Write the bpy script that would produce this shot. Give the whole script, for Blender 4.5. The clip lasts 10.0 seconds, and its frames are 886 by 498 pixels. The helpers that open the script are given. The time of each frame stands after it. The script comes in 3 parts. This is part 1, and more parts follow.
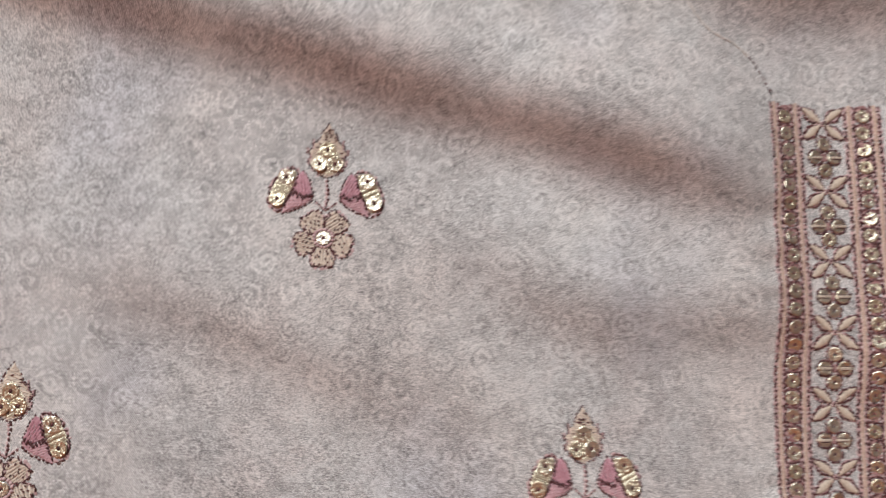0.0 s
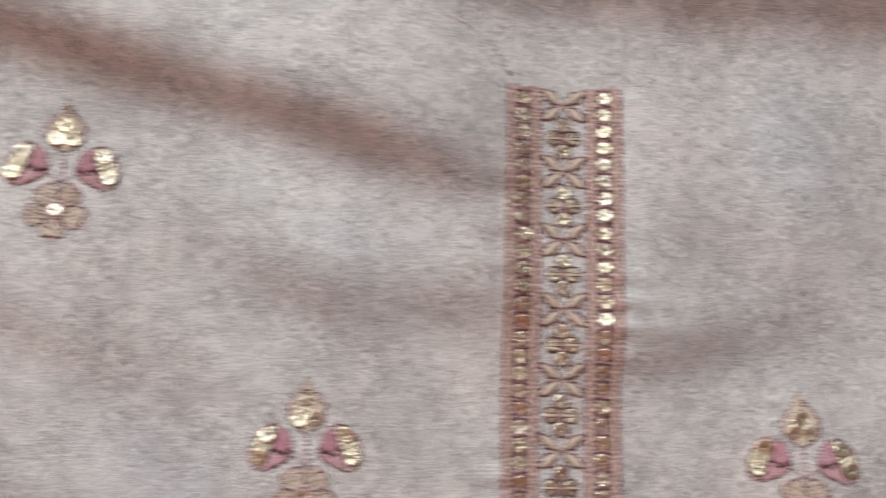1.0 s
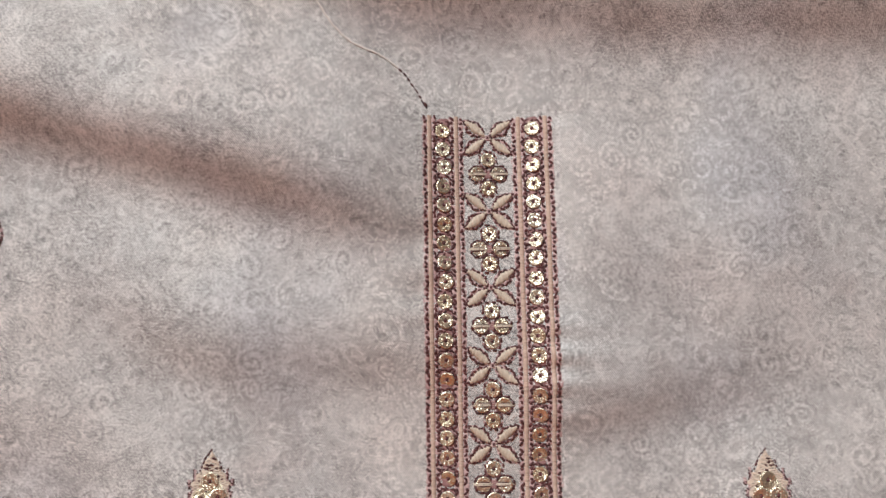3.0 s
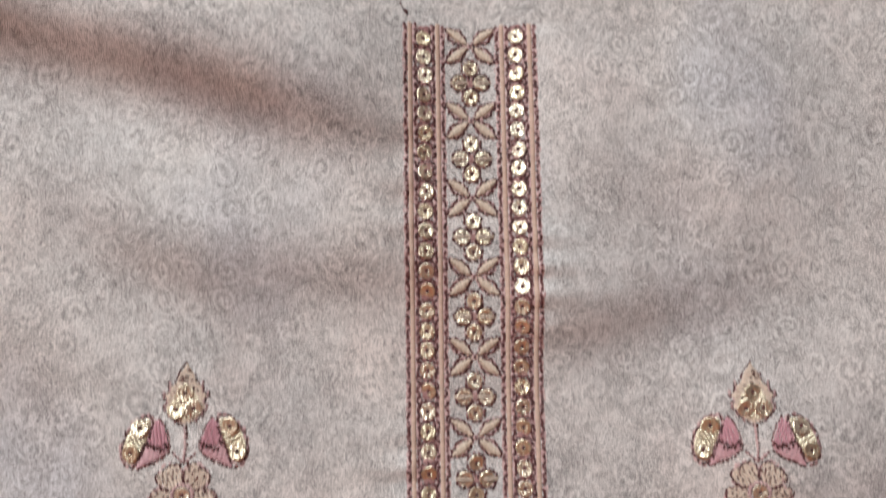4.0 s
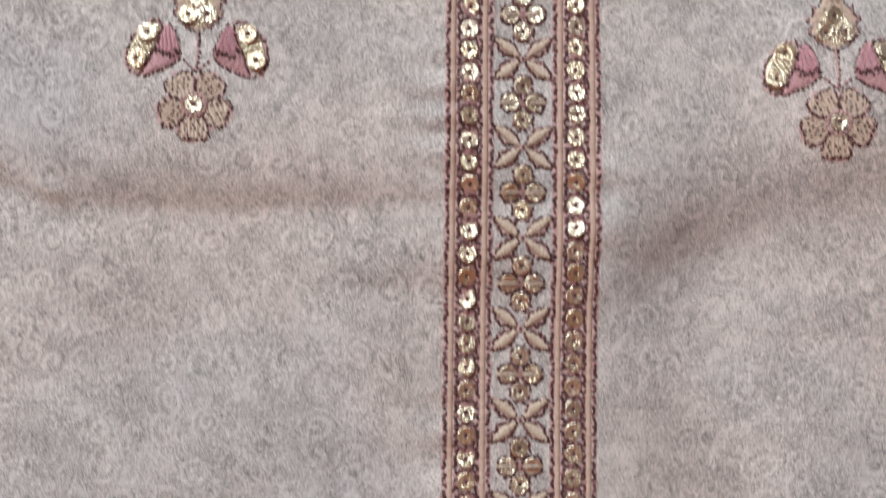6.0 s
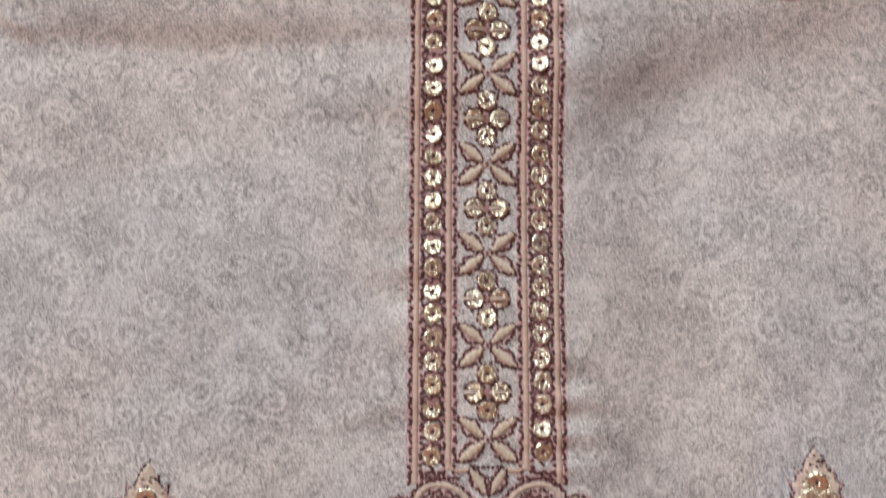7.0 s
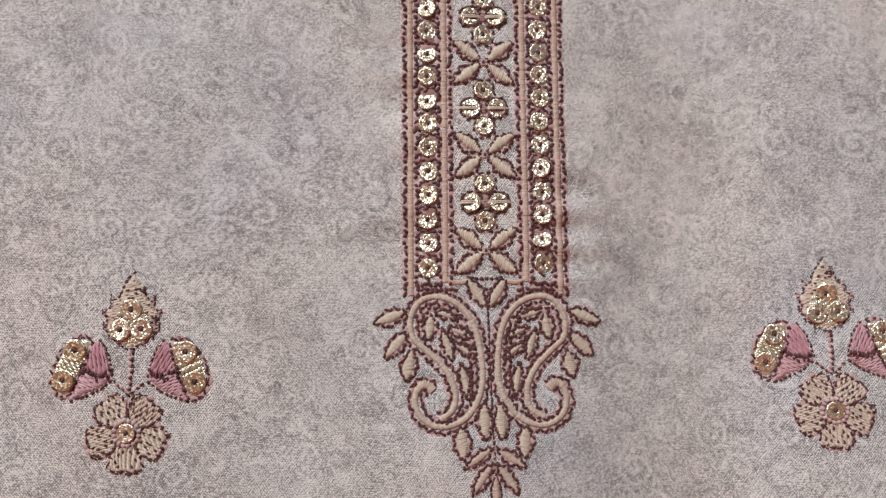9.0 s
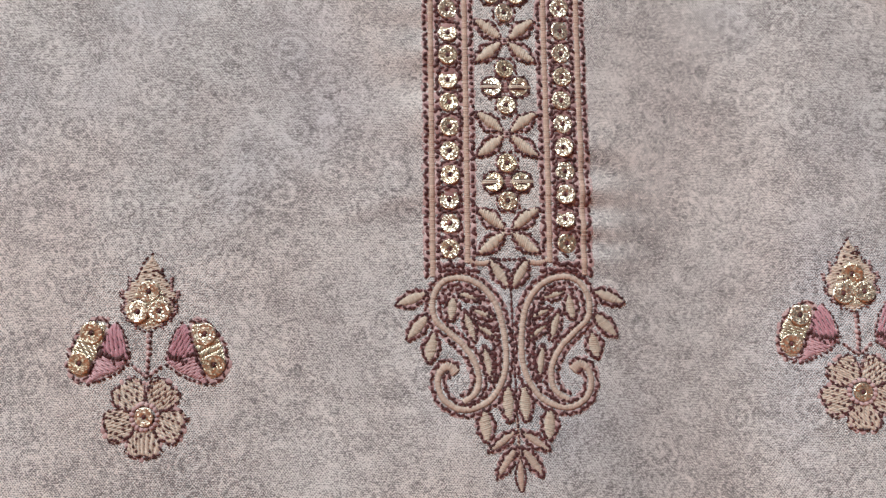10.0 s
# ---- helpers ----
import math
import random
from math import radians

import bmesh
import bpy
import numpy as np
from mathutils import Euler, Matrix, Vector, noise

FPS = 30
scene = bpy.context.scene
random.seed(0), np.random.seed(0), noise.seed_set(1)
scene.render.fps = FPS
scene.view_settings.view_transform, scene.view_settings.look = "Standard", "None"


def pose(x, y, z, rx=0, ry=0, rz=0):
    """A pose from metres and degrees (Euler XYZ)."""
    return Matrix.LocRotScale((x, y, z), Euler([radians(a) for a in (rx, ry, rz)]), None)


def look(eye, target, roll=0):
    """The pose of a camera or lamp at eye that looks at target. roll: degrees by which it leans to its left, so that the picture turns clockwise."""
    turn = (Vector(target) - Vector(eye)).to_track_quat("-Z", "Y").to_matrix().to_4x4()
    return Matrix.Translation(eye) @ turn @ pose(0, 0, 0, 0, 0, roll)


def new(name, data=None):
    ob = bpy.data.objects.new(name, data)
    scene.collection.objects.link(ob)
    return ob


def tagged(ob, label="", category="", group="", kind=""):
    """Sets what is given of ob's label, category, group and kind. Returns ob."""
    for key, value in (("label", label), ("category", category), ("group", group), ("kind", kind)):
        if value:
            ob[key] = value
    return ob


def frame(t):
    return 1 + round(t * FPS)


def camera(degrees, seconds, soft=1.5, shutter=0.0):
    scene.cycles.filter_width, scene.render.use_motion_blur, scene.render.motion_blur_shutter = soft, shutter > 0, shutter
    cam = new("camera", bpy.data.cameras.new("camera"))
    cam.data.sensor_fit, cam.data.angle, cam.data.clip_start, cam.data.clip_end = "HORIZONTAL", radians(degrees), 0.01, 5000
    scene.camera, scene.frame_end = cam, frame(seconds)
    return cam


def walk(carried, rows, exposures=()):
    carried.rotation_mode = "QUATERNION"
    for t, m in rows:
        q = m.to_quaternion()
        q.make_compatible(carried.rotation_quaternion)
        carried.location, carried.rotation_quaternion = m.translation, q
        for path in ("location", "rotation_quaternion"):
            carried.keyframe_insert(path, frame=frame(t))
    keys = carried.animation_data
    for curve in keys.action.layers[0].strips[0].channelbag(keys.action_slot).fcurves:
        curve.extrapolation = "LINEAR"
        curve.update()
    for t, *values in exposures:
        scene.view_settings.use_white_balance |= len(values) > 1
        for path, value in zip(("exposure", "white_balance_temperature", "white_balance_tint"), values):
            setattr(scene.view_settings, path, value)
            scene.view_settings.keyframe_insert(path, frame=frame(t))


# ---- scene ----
cam = camera(64.1, 10.0, soft=1.35, shutter=0.75)
# seconds, place in millimetres, turn in degrees
PATH = [
    (0, -112.52, 150.13, 173.87, 4.515, -4.469, 0.403),
    (0.5, -85.24, 151.32, 185.12, 4.875, -1.841, 0.678),
    (1, -41.44, 144.21, 182.90, 4.551, -3.310, 1.255),
    (1.5, -15.24, 149.03, 178.79, 4.806, -3.001, 0.273),
    (2, -18.06, 156.18, 169.34, 5.790, -1.110, -0.423),
    (3.3, -13.79, 154.00, 165.29, 5.321, -1.324, -0.857),
    (3.5, -13.37, 149.85, 162.33, 5.122, -1.935, -0.909),
    (4, -11.28, 138.79, 161.95, 4.161, -1.522, -0.753),
    (4.5, -12.38, 120.61, 158.97, 3.271, -1.555, -0.341),
    (5, -15.22, 101.45, 148.43, 2.587, -1.401, -0.238),
    (5.5, -19.85, 85.95, 141.66, 0.521, -1.365, 0.331),
    (6, -19.37, 63.85, 140.58, 2.369, -1.553, 0.567),
    (6.2, -18.50, 55.47, 139.83, 3.174, -1.862, 0.333),
    (7.3, -13.21, 14.92, 136.49, 6.169, -2.156, 0.186),
    (7.5, -13.34, 12.05, 134.66, 5.638, -2.159, 0.250),
    (8, -12.17, 1.10, 132.45, 5.508, -2.192, -0.207),
    (8.5, -12.45, -8.81, 130.51, 4.982, -2.297, -0.203),
    (9, -13.75, -11.52, 129.99, 5.207, -2.494, -0.492),
    (9.5, -16.35, -14.33, 128.05, 5.083, -2.997, -0.631),
    (10, -18.25, -15.29, 127.54, 5.417, -2.715, -0.709),
]
walk(cam, [(t, pose(x / 1000, y / 1000, z / 1000, rx, ry, rz)) for t, x, y, z, rx, ry, rz in PATH],
     [(0.0, -0.13, 6640, 12), (1.0, -0.06, 6560, 10), (1.5, 0.0, 6560, 10), (2.0, -0.03, 6690, 10), (3.5, -0.02, 6720, 12), (5.5, 0.0, 6500, 10), (7.5, 0.06, 6490, 10), (10.0, 0.06, 6470, 10)])

# ---- world and light ----
world = bpy.data.worlds.new("world")
scene.world = world
world.use_nodes = True
world.node_tree.nodes["Background"].inputs[0].default_value = (0.9, 0.92, 1.0, 1)
world.node_tree.nodes["Background"].inputs[1].default_value = 0.3


def area_lamp(name, place, target, size, power, color):
    data = bpy.data.lights.new(name, "AREA")
    data.shape, data.size, data.energy, data.color = "DISK", size, power, color
    lamp = new(name, data)
    lamp.matrix_world = look(place, target)
    return lamp


area_lamp("ceiling_lamp", (-0.85, 1.48, 1.36), (0, 0.1, 0), 0.85, 52.0, (0.868, 0.98, 0.995))


# ---- materials ----
class Nodes:
    """A short way to write node trees."""

    def __init__(self, name):
        self.mat = bpy.data.materials.new(name)
        self.mat.use_nodes = True
        self.tree = self.mat.node_tree
        self.bsdf = self.tree.nodes["Principled BSDF"]

    def put(self, node, name, value):
        s = node.inputs[name]
        if isinstance(value, bpy.types.NodeSocket):
            self.tree.links.new(value, s)
        else:
            s.default_value = value

    def make(self, kind, out=0, op="", **ins):
        n = self.tree.nodes.new(kind)
        if op:
            n.operation = op
        for k, v in ins.items():
            self.put(n, int(k[1:]) if k[0] == "i" and k[1:].isdigit() else k.replace("_", " "), v)
        return n.outputs[out]

    def math(self, op, a, b=0.0, c=0.0):
        return self.make("ShaderNodeMath", op=op, i0=a, i1=b, i2=c)

    def ramp(self, v, lo, hi, a=0.0, b=1.0):
        return self.make("ShaderNodeMapRange", Value=v, From_Min=lo, From_Max=hi, To_Min=a, To_Max=b)

    def mix(self, f, a, b):
        n = self.tree.nodes.new("ShaderNodeMix")
        n.data_type = "RGBA"
        for s, v in ((0, f), (6, a), (7, b)):
            self.put(n, s, v if not isinstance(v, tuple) else (*v, 1))
        return n.outputs[2]

    def mm(self, sx=1.0, sy=1.0, sz=1.0):
        """Object coordinates in millimetres, stretched."""
        c = self.make("ShaderNodeTexCoord", 3)
        return self.make("ShaderNodeVectorMath", op="MULTIPLY", i0=c, i1=(1000 * sx, 1000 * sy, 1000 * sz))

    def noise(self, vec, scale, detail=2.0, rough=0.5):
        return self.make("ShaderNodeTexNoise", Vector=vec, Scale=scale, Detail=detail, Roughness=rough)

    def bump(self, height, strength, dist):
        self.put(self.bsdf, "Normal", self.make("ShaderNodeBump", Height=height, Strength=strength, Distance=dist))

    def done(self, color, rough, **more):
        self.put(self.bsdf, "Base Color", color if not isinstance(color, tuple) else (*color, 1))
        self.put(self.bsdf, "Roughness", rough)
        for k, v in more.items():
            self.put(self.bsdf, k.replace("_", " "), v)
        return self.mat


# millimetres by which the cool grey patches of the cloth are moved
GREY_SHIFT = (65.0, 95.0, 0.0)


def fabric_material():
    n = Nodes("printed_cotton")
    p = n.mm()
    # scrolls of the faint print: a spiral in every cell
    warp = n.make("ShaderNodeTexNoise", 1, Vector=p, Scale=0.05, Detail=1.0)
    q = n.make("ShaderNodeVectorMath", op="MULTIPLY_ADD", i0=warp, i1=(9, 9, 0), i2=p)
    q = n.make("ShaderNodeVectorMath", op="MULTIPLY", i0=q, i1=(1, 1, 0))
    vor = n.tree.nodes.new("ShaderNodeTexVoronoi")
    n.put(vor, "Vector", q)
    n.put(vor, "Scale", 0.135)
    n.put(vor, "Randomness", 0.5)
    d = n.make("ShaderNodeVectorMath", op="SUBTRACT", i0=q, i1=vor.outputs["Position"])
    sep = n.tree.nodes.new("ShaderNodeSeparateXYZ")
    n.put(sep, 0, d)
    angle = n.math("ARCTAN2", sep.outputs[1], sep.outputs[0])
    hand = n.math("SIGN", n.math("SUBTRACT", n.make("ShaderNodeSeparateColor", Color=vor.outputs["Color"]), 0.5))
    turn = n.math("ADD", n.math("MULTIPLY", angle, hand), n.math("MULTIPLY", vor.outputs["Distance"], 26.0))
    spiral = n.math("SINE", turn)
    inside = n.ramp(vor.outputs["Distance"], 0.42, 0.6, 1.0, 0.0)
    scroll = n.math("MULTIPLY", n.ramp(spiral, 0.0, 0.8), inside)
    rim = n.math("MULTIPLY", n.ramp(spiral, -0.3, -0.9), inside)
    cloud = n.noise(p, 0.055, 3.0, 0.55)
    cloud2 = n.noise(p, 0.23, 3.0, 0.6)
    # specks of dark yarn, wider than high as the weave is
    speck = n.noise(n.mm(1.0, 1.7, 1), 2.2, 2.0, 0.85)
    # plain weave: rows of light yarn with pits between them, in bond
    sway = n.make("ShaderNodeTexNoise", 1, Vector=p, Scale=1.0, Detail=2.5)
    pw = n.make("ShaderNodeVectorMath", op="MULTIPLY_ADD", i0=sway, i1=(0.7, 0.42, 0), i2=p)
    up = n.make("ShaderNodeSeparateXYZ", 1, Vector=pw)
    along = n.make("ShaderNodeSeparateXYZ", 0, Vector=pw)
    pits = n.math("MULTIPLY", n.math("SINE", n.math("MULTIPLY", along, 13.5)), n.math("SINE", n.math("MULTIPLY", up, 10.2)))
    rows = n.math("COSINE", n.math("MULTIPLY", up, 20.4))
    mixed = n.noise(p, 0.7, 2.0, 0.6)
    weave = n.math("SUBTRACT", n.math("MULTIPLY", pits, n.ramp(mixed, 0.3, 0.7, 0.3, 1.3)), n.math("MULTIPLY", rows, n.ramp(mixed, 0.3, 0.7, 0.40, 0.15)))
    amount = n.math("ADD", n.math("MULTIPLY", n.ramp(cloud, 0.3, 0.7), 0.085), n.math("MULTIPLY", n.ramp(cloud2, 0.3, 0.7), 0.095))
    shown = n.ramp(n.noise(p, 0.045, 2.0), 0.32, 0.52)
    print_tone = n.math("SUBTRACT", n.math("MULTIPLY", rim, 0.036), n.math("MULTIPLY", scroll, 0.054))
    amount = n.math("MULTIPLY_ADD", print_tone, shown, amount)
    curls = n.ramp(n.make("ShaderNodeTexNoise", Vector=p, Scale=0.62, Detail=3.0, Roughness=0.65, Distortion=1.2), 0.5, 0.66)
    amount = n.math("MULTIPLY_ADD", n.math("SUBTRACT", curls, 0.3), 0.048, amount)
    level = n.math("ADD", n.math("ADD", n.math("MULTIPLY_ADD", speck, 1.05, -0.03), amount), n.math("MULTIPLY", weave, 0.165))
    dark = n.ramp(level, 0.48, 0.70)
    # broad soft tints in the base colour: rose and cool grey, uneven at two scales
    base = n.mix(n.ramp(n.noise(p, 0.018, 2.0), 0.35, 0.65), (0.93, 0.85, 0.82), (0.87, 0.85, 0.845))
    grey_patch = n.make("ShaderNodeTexNoise", Vector=n.make("ShaderNodeVectorMath", op="ADD", i0=p, i1=GREY_SHIFT), Scale=0.0135, Detail=3.0, Roughness=0.55)
    base = n.mix(n.ramp(grey_patch, 0.49, 0.68, 0.0, 0.8), base, (0.755, 0.75, 0.76))
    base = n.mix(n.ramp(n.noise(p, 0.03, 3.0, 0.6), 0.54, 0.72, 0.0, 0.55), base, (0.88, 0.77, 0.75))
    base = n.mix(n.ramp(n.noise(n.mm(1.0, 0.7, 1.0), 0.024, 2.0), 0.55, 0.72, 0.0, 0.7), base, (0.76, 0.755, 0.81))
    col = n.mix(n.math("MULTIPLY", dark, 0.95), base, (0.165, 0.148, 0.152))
    n.bump(n.math("ADD", n.math("MULTIPLY", weave, 0.6), speck), 0.6, 0.0003)
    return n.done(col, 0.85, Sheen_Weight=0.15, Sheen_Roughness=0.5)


def thread_material(name, color, other, rough=0.5, sheen=0.1, spec=0.35, metal=0.0):
    """Twisted yarn: each strand has a shade of its own."""
    n = Nodes(name)
    isl = n.make("ShaderNodeNewGeometry", "Random Per Island")
    fine = n.noise(n.mm(), 2.2, 2.0, 0.6)
    f = n.math("ADD", n.math("MULTIPLY", isl, 0.6), n.math("MULTIPLY", n.ramp(fine, 0.3, 0.7), 0.4))
    n.bump(n.noise(n.mm(), 6.0, 1.0), 0.35, 0.0001)
    return n.done(n.mix(f, color, other), rough, Sheen_Weight=sheen, Specular_IOR_Level=spec, Metallic=metal)


def sequin_material():
    """Crinkled foil: small flat facets, each tilted its own way."""
    n = Nodes("gold_foil")
    obj = n.make("ShaderNodeObjectInfo", "Random")
    p = n.make("ShaderNodeVectorMath", op="ADD", i0=n.mm(), i1=n.make("ShaderNodeCombineXYZ", X=n.math("MULTIPLY", obj, 90.0)))
    cells = n.tree.nodes.new("ShaderNodeTexVoronoi")
    n.put(cells, "Vector", p)
    n.put(cells, "Scale", 4.2)
    tilt = n.make("ShaderNodeVectorMath", op="MULTIPLY_ADD", i0=cells.outputs["Color"], i1=(0.74, 0.74, 0.0), i2=(-0.37, -0.37, 0.0))
    face = n.make("ShaderNodeVectorMath", op="ADD", i0=n.make("ShaderNodeNewGeometry", "Normal"), i1=tilt)
    n.put(n.bsdf, "Normal", n.make("ShaderNodeVectorMath", op="NORMALIZE", i0=face))
    lines = n.noise(p, 2.8, 2.0, 0.7)
    tint = n.mix(obj, (0.83, 0.73, 0.54), (0.95, 0.89, 0.75))
    col = n.mix(n.ramp(lines, 0.40, 0.58), n.mix(0.5, tint, (0.36, 0.27, 0.18)), tint)
    return n.done(col, 0.38, Metallic=0.9)


def plain_material(name, color, rough, spread=0.06, scale=0.02):
    n = Nodes(name)
    f = n.noise(n.mm(), scale, 4.0, 0.6)
    dark = tuple(c * (1 - spread) for c in color)
    n.bump(n.noise(n.mm(), scale * 12, 3.0), 0.2, 0.001)
    return n.done(n.mix(n.ramp(f, 0.3, 0.7), dark, color), rough)


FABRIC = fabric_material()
SATIN = thread_material("rose_beige_satin_thread", (0.47, 0.32, 0.26), (0.67, 0.485, 0.40), 0.45, 0.1)
LEAF = thread_material("pale_beige_satin_thread", (0.48, 0.375, 0.30), (0.77, 0.635, 0.525), 0.45, 0.1)
BEIGE = thread_material("beige_satin_thread", (0.48, 0.38, 0.305), (0.73, 0.605, 0.505), 0.45, 0.1)
CORD = thread_material("dull_beige_satin_thread", (0.46, 0.335, 0.275), (0.68, 0.53, 0.45), 0.45, 0.1)
MAROON = thread_material("maroon_thread", (0.035, 0.011, 0.012), (0.15, 0.048, 0.050), 0.6)
MAUVE = thread_material("mauve_thread", (0.42, 0.245, 0.25), (0.68, 0.475, 0.465), 0.6)
DUSK = thread_material("dusky_mauve_thread", (0.24, 0.105, 0.105), (0.48, 0.285, 0.275), 0.6)
PINK = thread_material("rose_pink_thread", (0.42, 0.175, 0.22), (0.64, 0.34, 0.385), 0.42, 0.2)
ROSE = thread_material("pale_rose_thread", (0.50, 0.25, 0.285), (0.71, 0.44, 0.465), 0.42, 0.2)
PETAL = thread_material("peach_satin_thread", (0.54, 0.415, 0.34), (0.80, 0.645, 0.54), 0.42, 0.15)
GOLDY = thread_material("pale_gold_thread", (0.52, 0.44, 0.32), (0.90, 0.82, 0.65), 0.30, 0.0, 0.5, 0.6)
GOLD = sequin_material()
PALE = thread_material("pale_thread", (0.70, 0.62, 0.58), (0.80, 0.74, 0.70), 0.7)

# ---- the lie of the cloth, in millimetres ----
GRID = np.arange(-700.0, 701.0)
BELL = np.exp(-0.5 * (np.arange(-24, 25) / 8.0) ** 2)
BELL /= BELL.sum()


def bend(xs, ys):
    """A smoothed line through a few places, as a function of x."""
    table = np.convolve(np.pad(np.interp(GRID, xs, ys), 24, mode="edge"), BELL, mode="valid")
    return lambda x: np.interp(x, GRID, table)


def softplus(d, k):
    return k * np.logaddexp(0, d / k)


def ramped(line, amount, w, decay):
    """A fold whose steep side looks towards -y."""
    def f(x, y):
        d = y - line(x)
        return amount(x) / (1 + np.exp(-4 * d / w)) * np.exp(-softplus(d - w, w / 2) / decay)
    return f


def pinched(line, amount, k, rise, decay):
    """A crease, sharp at its foot and fading upwards."""
    def f(x, y):
        s = softplus(y - line(x), k)
        return amount(x) * (1 - np.exp(-s / rise)) * np.exp(-s / decay)
    return f


FOLDS = [
    ramped(bend([-330, -187, -125, -90, -54, -24], [262, 223, 207, 196, 186, 176]), bend([-300, -110, -70, -40, -24, -12], [16.5, 17.5, 18, 15.5, 8, 0]), 15, 30),
    ramped(bend([-150, -73, -40, -10, 30, 96, 200], [262, 246, 236, 231, 226, 225, 225]), bend([-150, -80, -30, 200], [7, 13, 15, 14]), 18, 90),
    pinched(bend([-140, -103, -90, -59, -16, 20], [92, 82, 77.5, 77, 79, 80]), bend([-130, -100, -90, -60, -18, -4, 12, 24], [5.6, 8.0, 8.0, 6.4, 6.8, 3.4, 1.6, 0]), 0.7, 11, 28),
    pinched(bend([-40, -16], [62, 62.3]), bend([-46, -30, -17, 2, 16, 24], [0, 2.8, 5.4, 2.8, 1.2, 0]), 0.7, 9, 20),
    ramped(bend([10, 17, 31, 54, 73, 120], [60, 63, 71.5, 80, 85, 92]), bend([6, 20, 60, 110, 150], [0, 2.2, 2.0, 1.8, 0]), 13, 20),
    ramped(bend([10, 17, 31, 54, 73, 120], [65, 68, 76, 84, 89, 96]), bend([8, 20, 40, 70, 110, 150], [0, 4.2, 6.2, 5.0, 3.0, 0]), 24, 34),
    ramped(bend([-70, -40, -15], [148, 146, 143]), bend([-90, -60, -18, -4, 8], [0, 5.0, 6.6, 2.2, 0]), 15, 24),
    ramped(bend([-175, -141, -110], [153, 140, 124]), bend([-200, -160, -130, -95], [0, 6.8, 6.8, 0]), 15, 24),
    ramped(bend([-95, -77, -50], [160, 152, 135]), bend([-110, -80, -60, -40], [0, 4.6, 4.6, 0]), 14, 24),
    ramped(bend([10, 34, 54, 90], [131, 133, 138, 148]), bend([-10, 4, 17, 45, 78], [0, 2.4, 8.4, 6.4, 0]), 15, 24),
    ramped(bend([20, 60], [168, 158]), bend([14, 26, 52, 92], [0, 9.0, 8.0, 0]), 26, 34),
    ramped(bend([-30, -15], [1, 7]), bend([-32, -22, -16, -8], [0, 0.9, 1.3, 0]), 2.8, 7),
]


def lie(x, y):
    """Height of the cloth at x, y."""
    x, y = np.asarray(x, float), np.asarray(y, float)
    z = sum(f(x, y) for f in FOLDS)
    z = z + 0.35 * np.sin(x / 13 + 0.8 * np.sin(y / 19)) * np.sin(y / 16 + 1.3) + 0.2 * np.sin(x / 7.3 + y / 9.1)
    edge = np.abs(np.abs(x) - 16)
    inside = (y < 205) & (y > -12)
    pull = 0.7 * np.exp(-edge / 5) * np.sin(y / 1.45 + 2.1 * np.sin(y / 7.7) + np.sign(x))
    z = z + np.where(inside, pull * np.clip(np.sin(y / 11.0 + np.sign(x)), 0, 1), 0)
    # a small crumple at the end of the long crease
    z = z + 1.3 * np.exp(-(((x + 92 + (y - 80)) / 3.2) ** 2) - (((y - 80) / 2.6) ** 2))
    # the cloth sags beside the band
    z = z - 4.6 * np.exp(-(((x - 41) / 19) ** 2)) * (y < 400)
    return z - 0.4


# ---- building ----
LOFT = 0.72  # how proud the needlework stands


